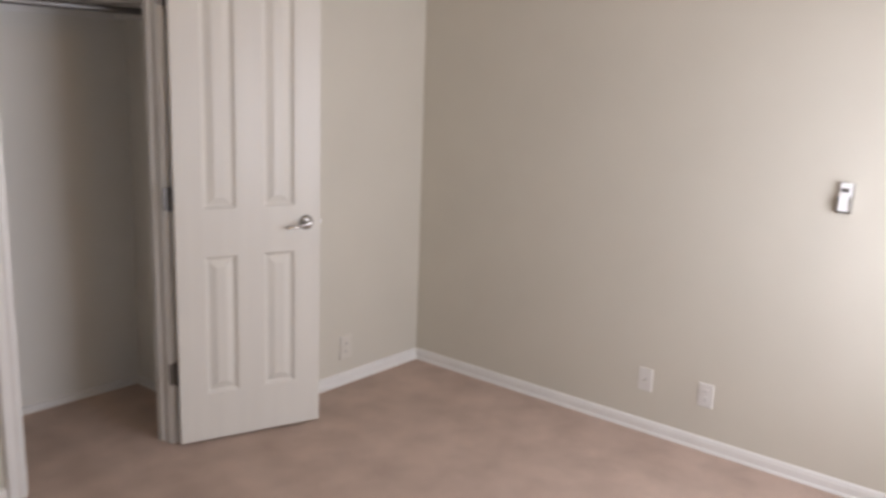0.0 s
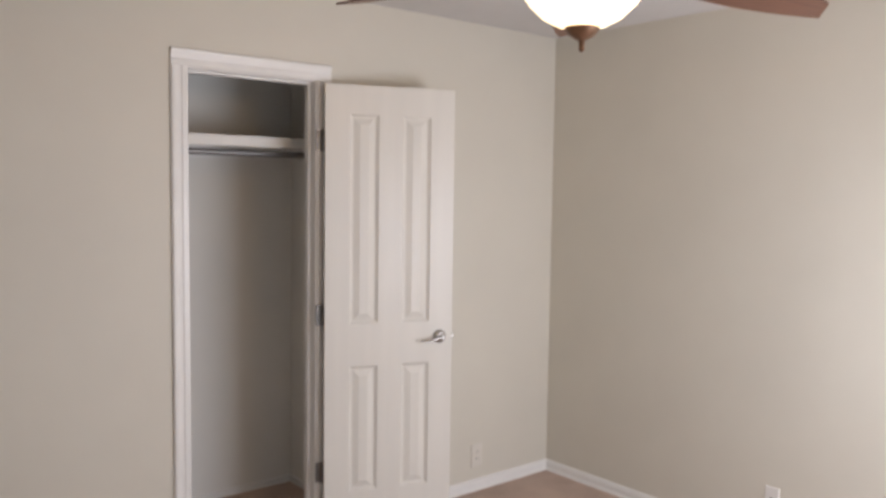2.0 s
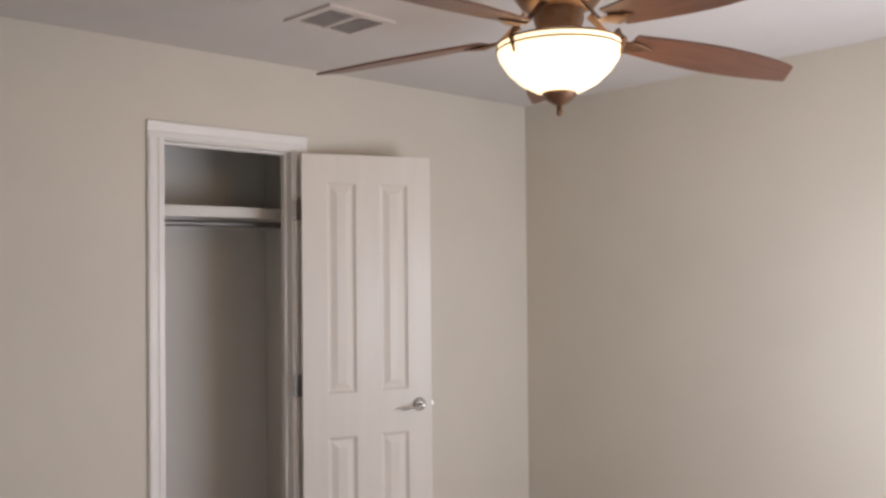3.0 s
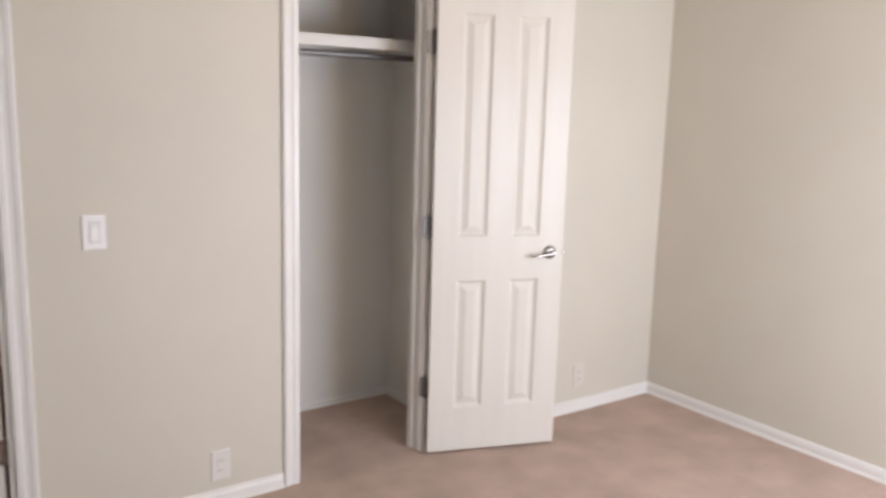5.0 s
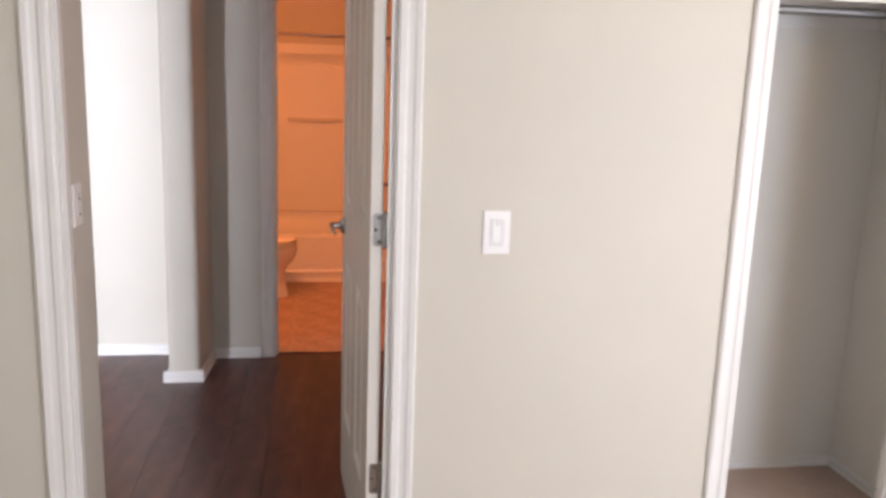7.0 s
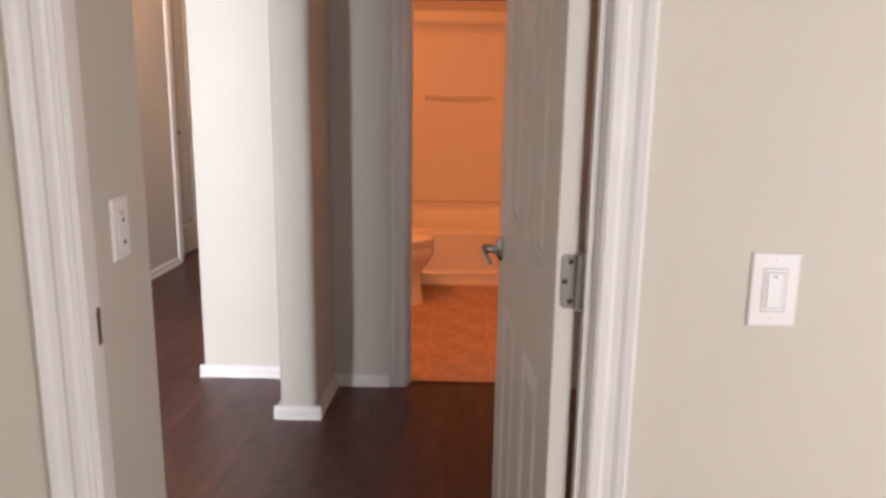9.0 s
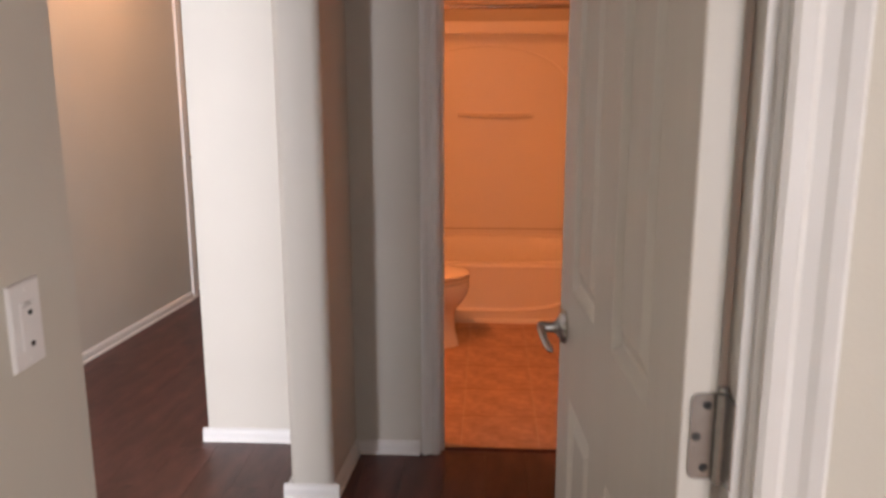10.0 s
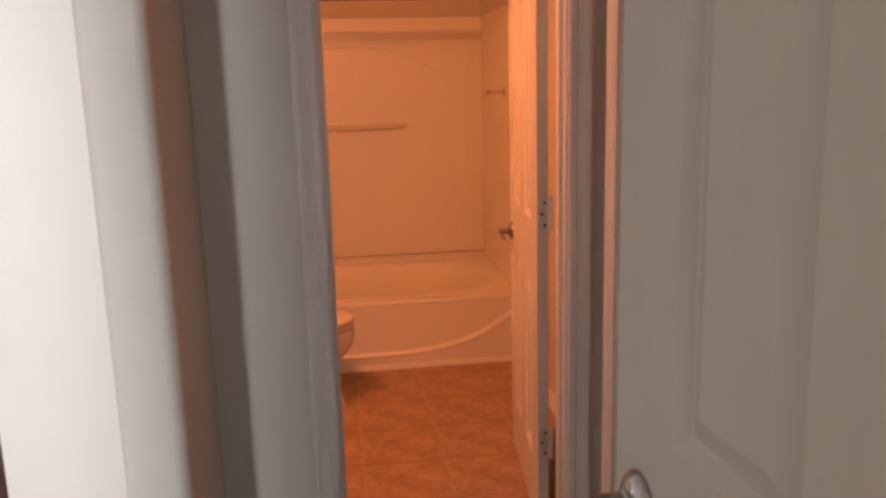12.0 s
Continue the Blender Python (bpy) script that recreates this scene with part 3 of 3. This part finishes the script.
bowl = part("glass_bowl", lathe([(r_ * BS, z_) for r_, z_ in ((0.0, -0.284), (0.155, -0.284), (0.177, -0.292), (0.180, -0.308), (0.172, -0.332), (0.150, -0.362), (0.112, -0.394), (0.070, -0.414), (0.035, -0.422), (0.0, -0.423))], 48), GLOW, fan, "frosted amber glass bowl, lit", smooth=True)
bowl.visible_shadow = False
for zz, rr in ((-0.293, 0.179 * BS), (-0.309, 0.1815 * BS)):
    part("band", lathe([(rr - 0.003, zz - 0.0022), (rr + 0.0015, zz - 0.0022), (rr + 0.0015, zz + 0.0022), (rr - 0.003, zz + 0.0022)], 48), BRONZE, bowl)
for k in range(3):
    a = radians(176 + 120 * k)
    part("clip", sweep([(0.150 * math.cos(a), 0.150 * math.sin(a), -0.272), (0.170 * math.cos(a), 0.170 * math.sin(a), -0.294), (0.160 * math.cos(a), 0.160 * math.sin(a), -0.334)], [0.011, 0.008, 0.003], 8), BRONZE, bowl, smooth=True)
part("finial", lathe([(0.0, -0.411), (0.045, -0.416), (0.046, -0.422), (0.036, -0.436), (0.018, -0.448), (0.008, -0.452), (0.007, -0.466), (0.009, -0.472), (0.003, -0.480), (0.0, -0.480)], 24), BRONZE, fan, smooth=True)


def blade_mesh():
    bm = bmesh.new()
    top, bot = [], []
    n = 20
    edge = []
    for i in range(n + 1):
        u = i / n
        half = 0.048 + 0.026 * math.sin(min(u * 1.9, 1) * math.pi * 0.5) - 0.034 * max(0, (u - 0.45) / 0.55) ** 2
        edge.append((0.205 + 0.505 * u, half))
    rim = [(x, w) for x, w in edge] + [(x - 0.03 * max(0, (x - 0.56) / 0.15) ** 3, -w) for x, w in reversed(edge)]
    top = [bm.verts.new((x, y, 0.003)) for x, y in rim]
    bot = [bm.verts.new((x, y, -0.003)) for x, y in rim]
    bm.faces.new(top)
    bm.faces.new(bot[::-1])
    m = len(rim)
    for i in range(m):
        bm.faces.new((top[i], bot[i], bot[(i + 1) % m], top[(i + 1) % m]))
    bmesh.ops.recalc_face_normals(bm, faces=bm.faces[:])
    return bm


for k in range(5):
    turn = pose(0, 0, zf, 0, 0, 116 + 72 * k) @ pose(0, 0, 0, 0, (4, 4.5, 4, 6.8, 4)[k], 0)
    blade = part("blade", blade_mesh(), BLADE, fan, "dark walnut fan blade", turn @ pose(0, 0, 0, -11, 0, 0))
    part("blade_iron", sweep([(0.085, 0.0, 0.06), (0.12, 0.0, 0.03), (0.165, 0.0, -0.004), (0.21, 0.0, -0.009), (0.27, 0.0, -0.008)], [0.016, 0.012, 0.013, 0.028, 0.004], 10, 0.25), BRONZE, blade, smooth=True)

# ---- bathroom fixtures ----
TF = 7.048
tub = base("bathtub", pose(BX0, TF, 0), "white fibreglass bathtub with a curved sweep on its apron", "bathtub")
TW, TD, TR = BX1 - BX0, BB - TF, 0.345
bm = bmesh.new()
nx, nz = 110, 84
rows = []
for j in range(nz + 1):
    z = (TR - 0.03) * j / nz
    row = []
    for i in range(nx + 1):
        x = TW * i / nx
        u = (x - TW * 0.5) / (TW * 0.5)
        arc = 0.078 + 0.215 * abs(u) ** 3.2
        bead = 0.007 * math.exp(-((arc - z - 0.008) / 0.006) ** 2)
        s = max(0.0, min(1.0, (arc - z) / 0.010))
        s = s * s * (3 - 2 * s)
        out = -0.021 * s - bead - (0.006 if z < 0.022 else 0.0)
        row.append(bm.verts.new((x, 0.010 + out, z)))
    rows.append(row)
for j in range(nz):
    for i in range(nx):
        bm.faces.new((rows[j][i], rows[j][i + 1], rows[j + 1][i + 1], rows[j + 1][i]))
part("apron", bm, TUB, tub, smooth=True)
bm = bmesh.new()
nx, ny = 64, 44
rows = []
for j in range(ny + 1):
    y = 0.016 + (TD - 0.016) * j / ny
    row = []
    for i in range(nx + 1):
        x = TW * i / nx
        u, v = abs((x - TW / 2) / (TW / 2 - 0.065)), abs((y - TD * 0.51) / (TD / 2 - 0.075))
        d = max(0.0, 1 - (u ** 3.2 + v ** 3.2) ** (1 / 3.2))
        s = min(1.0, d / 0.22)
        s = s * s * (3 - 2 * s)
        row.append(bm.verts.new((x, y, TR - 0.30 * s)))
    rows.append(row)
for j in range(ny):
    for i in range(nx):
        bm.faces.new((rows[j][i], rows[j][i + 1], rows[j + 1][i + 1], rows[j + 1][i]))
part("basin", bm, TUB, tub, smooth=True)
part("rim_edge", extrude_profile([(0.03, TR - 0.032), (0.0095, TR - 0.032), (0.007, TR - 0.026), (0.007, TR - 0.018), (0.010, TR - 0.010), (0.016, TR - 0.004), (0.024, TR), (0.034, TR + 0.001)], TW), TUB, tub, smooth=True)
part("floor_bead", extrude_profile([(0.0, 0), (-0.028, 0), (-0.023, 0.012), (-0.012, 0.017), (0.0, 0.017)], TW), TRIM, tub, "white caulk bead along the floor")

sur = base("tub_surround", pose(BX0, BB, 0), "white fibreglass tub surround with an arched panel and ledge", "tub surround")
ST, SB = 1.755, TR + 0.045
part("back_panel", boxes((0.012, TW - 0.012, -0.02, 0, SB, ST), (0.012, TW - 0.012, -0.012, 0, TR, SB)), TUB, sur)
part("top_flange", boxes((0.012, TW - 0.012, -0.030, 0, ST - 0.075, ST), bevel=0.004), TUB, sur)
part("side_panel", boxes((TW - 0.012, TW, -TD, 0, TR, ST), bevel=0.003), TUB, sur)
part("side_panel", boxes((0, 0.012, -TD, 0, TR, ST), bevel=0.003), TUB, sur)
# dark strip painted as the shadow under the panel's lower edge
part("joint_line", boxes((0.012, TW - 0.012, -0.0205, -0.014, SB - 0.006, SB)), JOINTSHADE, sur)
cx = TW / 2
arch = [(cx + 0.56 * math.sin(radians(a)), -0.021, 1.60 - 0.30 * (1 - math.cos(radians(a)))) for a in range(-76, 77, 4)]
part("arch_ridge", sweep(arch, [0.006] * len(arch), 8), TUB, sur, smooth=True)
for s in (-1, 1):
    col = [(cx + s * (0.630 + 0.05 * (z - 0.40) ** 2), -0.021, z) for z in (0.40, 0.6, 0.8, 1.0, 1.2, 1.4, 1.5, 1.58)]
    part("side_ridge", sweep(col, [0.006] * len(col), 8), TUB, sur, smooth=True)
bm = bmesh.new()
L0, L1, LZ = 0.795 - BX0, 1.29 - BX0, 1.168
prof = [(L0 + (L1 - L0) * i / 24, -0.02 - 0.075 * math.sin(math.pi * i / 24) ** 0.6) for i in range(25)]
top = [bm.verts.new((x, y, LZ)) for x, y in prof]
low = [bm.verts.new((x, -0.02 + (y + 0.02) * 0.7, LZ - 0.028)) for x, y in prof]
bm.faces.new(top)
bm.faces.new(low[::-1])
for i in range(24):
    bm.faces.new((top[i], low[i], low[i + 1], top[i + 1]))
bmesh.ops.recalc_face_normals(bm, faces=bm.faces[:])
part("ledge", bm, TUB, sur)

crod = base("curtain_rod", pose(0, 7.06, 1.78), "bronze-toned shower curtain rod across the tub", "curtain rod")
part("tube", sweep([(BX0, 0, 0), (BX1, 0, 0)], [0.0125, 0.0125], 16), NICKEL, crod, smooth=True)
for rx, s in ((BX0, 1), (BX1, -1)):
    part("flange", lathe([(0.0, 0), (0.032, 0), (0.03, s * 0.006), (0.016, s * 0.016), (0.0, s * 0.016)], 24, "X"), NICKEL, crod, m=pose(rx, 0, 0), smooth=True)
post = base("shower_arm", pose(BX1 - 0.012, 7.30, 1.335), "short chrome wall post above the tub", "shower fitting")
part("flange", lathe([(0.0, 0), (0.022, 0), (0.020, -0.006), (0.009, -0.010), (0.0, -0.010)], 20, "X"), CHROME, post, smooth=True)
part("stem", sweep([(-0.008, 0, 0), (-0.05, 0, 0.0), (-0.075, 0, 0.0)], [0.008, 0.007, 0.008], 12), CHROME, post, smooth=True)
part("knob", lathe([(0.0, 0.016), (0.010, 0.012), (0.015, 0.0), (0.010, -0.012), (0.0, -0.016)], 16, "X"), CHROME, post, m=pose(-0.082, 0, 0), smooth=True)


def rounded(points_at, levels):
    """Stacks outlines: points_at(level) gives a ring of the same count each time."""
    bm = bmesh.new()
    rings = [[bm.verts.new(p) for p in points_at(k)] for k in levels]
    n = len(rings[0])
    for a, b in zip(rings, rings[1:]):
        for i in range(n):
            bm.faces.new((a[i], a[(i + 1) % n], b[(i + 1) % n], b[i]))
    bm.faces.new(rings[0])
    bm.faces.new(rings[-1])
    bmesh.ops.recalc_face_normals(bm, faces=bm.faces[:])
    return bm


def egg(cx_, length, width, z, n=40, back=0.45):
    """An egg outline whose nose points to +x."""
    ring = []
    for i in range(n):
        a = 2 * math.pi * i / n
        c, s = math.cos(a), math.sin(a)
        lx = length * (1 - back) if c > 0 else length * back
        ring.append((cx_ + lx * c, width / 2 * s * (1 - 0.10 * max(c, 0)), z))
    return ring


TY = 6.62
toilet = base("toilet", pose(BX0, TY, 0), "white two-piece toilet with its lid closed, facing across the bathroom", "toilet")
bowl_levels = [(0.40, 0.48, 0.215, 0.0), (0.40, 0.475, 0.21, 0.02), (0.40, 0.45, 0.18, 0.08), (0.40, 0.435, 0.175, 0.17), (0.405, 0.445, 0.20, 0.205), (0.42, 0.475, 0.275, 0.24), (0.435, 0.503, 0.335, 0.28), (0.44, 0.515, 0.36, 0.325), (0.44, 0.51, 0.36, 0.355), (0.44, 0.495, 0.345, 0.360)]
part("bowl", rounded(lambda k: egg(k[0], k[1], k[2], k[3]), bowl_levels), PORCELAIN, toilet, smooth=True)
part("seat", rounded(lambda k: egg(k[0], k[1], k[2], k[3]), [(0.44, 0.48, 0.345, 0.360), (0.44, 0.485, 0.35, 0.366), (0.44, 0.513, 0.375, 0.368), (0.44, 0.515, 0.375, 0.378), (0.44, 0.475, 0.34, 0.380), (0.44, 0.47, 0.335, 0.389)]), SEAT, toilet, smooth=True)
part("lid", rounded(lambda k: egg(k[0], k[1], k[2], k[3]), [(0.44, 0.475, 0.34, 0.389), (0.44, 0.515, 0.374, 0.390), (0.44, 0.512, 0.372, 0.402), (0.44, 0.47, 0.33, 0.410), (0.44, 0.30, 0.2, 0.413)]), SEAT, toilet, smooth=True)
part("tank", boxes((0.01, 0.20, -0.21, 0.21, 0.34, 0.68), bevel=0.015), PORCELAIN, toilet)
part("tank_lid", boxes((0.005, 0.21, -0.22, 0.22, 0.68, 0.715), bevel=0.010), PORCELAIN, toilet)
toilet.scale = (0.955, 1, 1)
part("flush_lever", boxes((0.20, 0.212, 0.12, 0.18, 0.62, 0.635), bevel=0.003), CHROME, toilet)

# ---- floors laid in pieces ----
hall_floor = structure("floor_hall", [(-3.7, 1.75, WY + 0.074, BY + 0.05, -0.09, -0.005), (-1.35, -0.1, BY + 0.05, 8.6, -0.09, -0.005), (-3.7, -0.07, 0.7, WY + 0.074, -0.09, -0.005)], GAP, "dark reddish-brown wood plank floor", "floor")
plank_meshes = {}


def plank(x0, x1, y0, y1):
    key = (round(x1 - x0, 3), round(y1 - y0, 3))
    if key not in plank_meshes:
        bm = bmesh.new()
        w, l = x1 - x0, y1 - y0
        e = 0.0004
        box(bm, 0.0002, w - 0.0002, 0.0002, l - 0.0002, -0.006, -e)
        for v in bm.verts:
            if v.co.z > -0.002:
                v.co.z = 0.0
                v.co.x += e if v.co.x < w / 2 else -e
                v.co.y += e if v.co.y < l / 2 else -e
        plank_meshes[key] = mesh_of("plank", bm, PLANK)
    ob = new("plank", plank_meshes[key])
    ob.parent = hall_floor
    ob.location = (x0, y0, 0)


rng = random.Random(4)
PW = 0.15
x = 1.75 - PW
while x > -1.5:
    y = WY + 0.074 - rng.choice((0, 0.3, 0.6, 0.9))
    top_y = BY + 0.05 if x > -0.12 else 8.6
    while y < top_y:
        y1 = y + 1.2
        a, b = max(y, WY + 0.074), min(y1, top_y)
        lo = max(x, -1.35) if a > BY else x
        if b - a > 0.02:
            plank(x, x + PW, round(a, 2) if a > WY + 0.08 else a, round(b, 2) if b < top_y else b)
        y = y1
    x -= PW
thing("floor_living", boxes((-3.7, x + PW - 0.001, WY + 0.074, BY, -0.004, -0.001), (-3.7, -0.07, 0.7, WY + 0.07, -0.004, -0.001)), PLANK, "dark wood floor of the living room", "floor", "structure")

bath_floor = structure("floor_bath", [(BX0, BX1, BY + 0.05, TF + 0.05, -0.08, -0.0015)], GROUT, "mottled tan vinyl floor in a square tile pattern", "floor")
tile_meshes = {}
TS = 0.305
gx0, gy0 = 1.21 - 4 * TS, BY + 0.055
for i in range(8):
    for j in range(7):
        x0, x1 = max(gx0 + i * TS, BX0), min(gx0 + (i + 1) * TS, BX1)
        y0, y1 = gy0 + j * TS, min(gy0 + (j + 1) * TS, TF + 0.02)
        if x1 - x0 < 0.02 or y1 - y0 < 0.02:
            continue
        key = (round(x1 - x0, 3), round(y1 - y0, 3))
        if key not in tile_meshes:
            bm = boxes((0.002, x1 - x0 - 0.002, 0.002, y1 - y0 - 0.002, -0.004, 0.0))
            tile_meshes[key] = mesh_of("tile", bm, VINYL)
        t = new("tile", tile_meshes[key])
        t.parent = bath_floor
        t.location = (x0, y0, 0)
thing("threshold", boxes((BL, BR, BY + 0.035, BY + 0.055, -0.003, 0.004), bevel=0.001), GAP, "thin dark transition strip between wood and vinyl", "threshold", "structure")
thing("threshold", boxes((DL, DR, WY + 0.064, WY + 0.084, -0.003, 0.006), bevel=0.001), GAP, "thin dark transition strip between carpet and wood", "threshold", "structure")
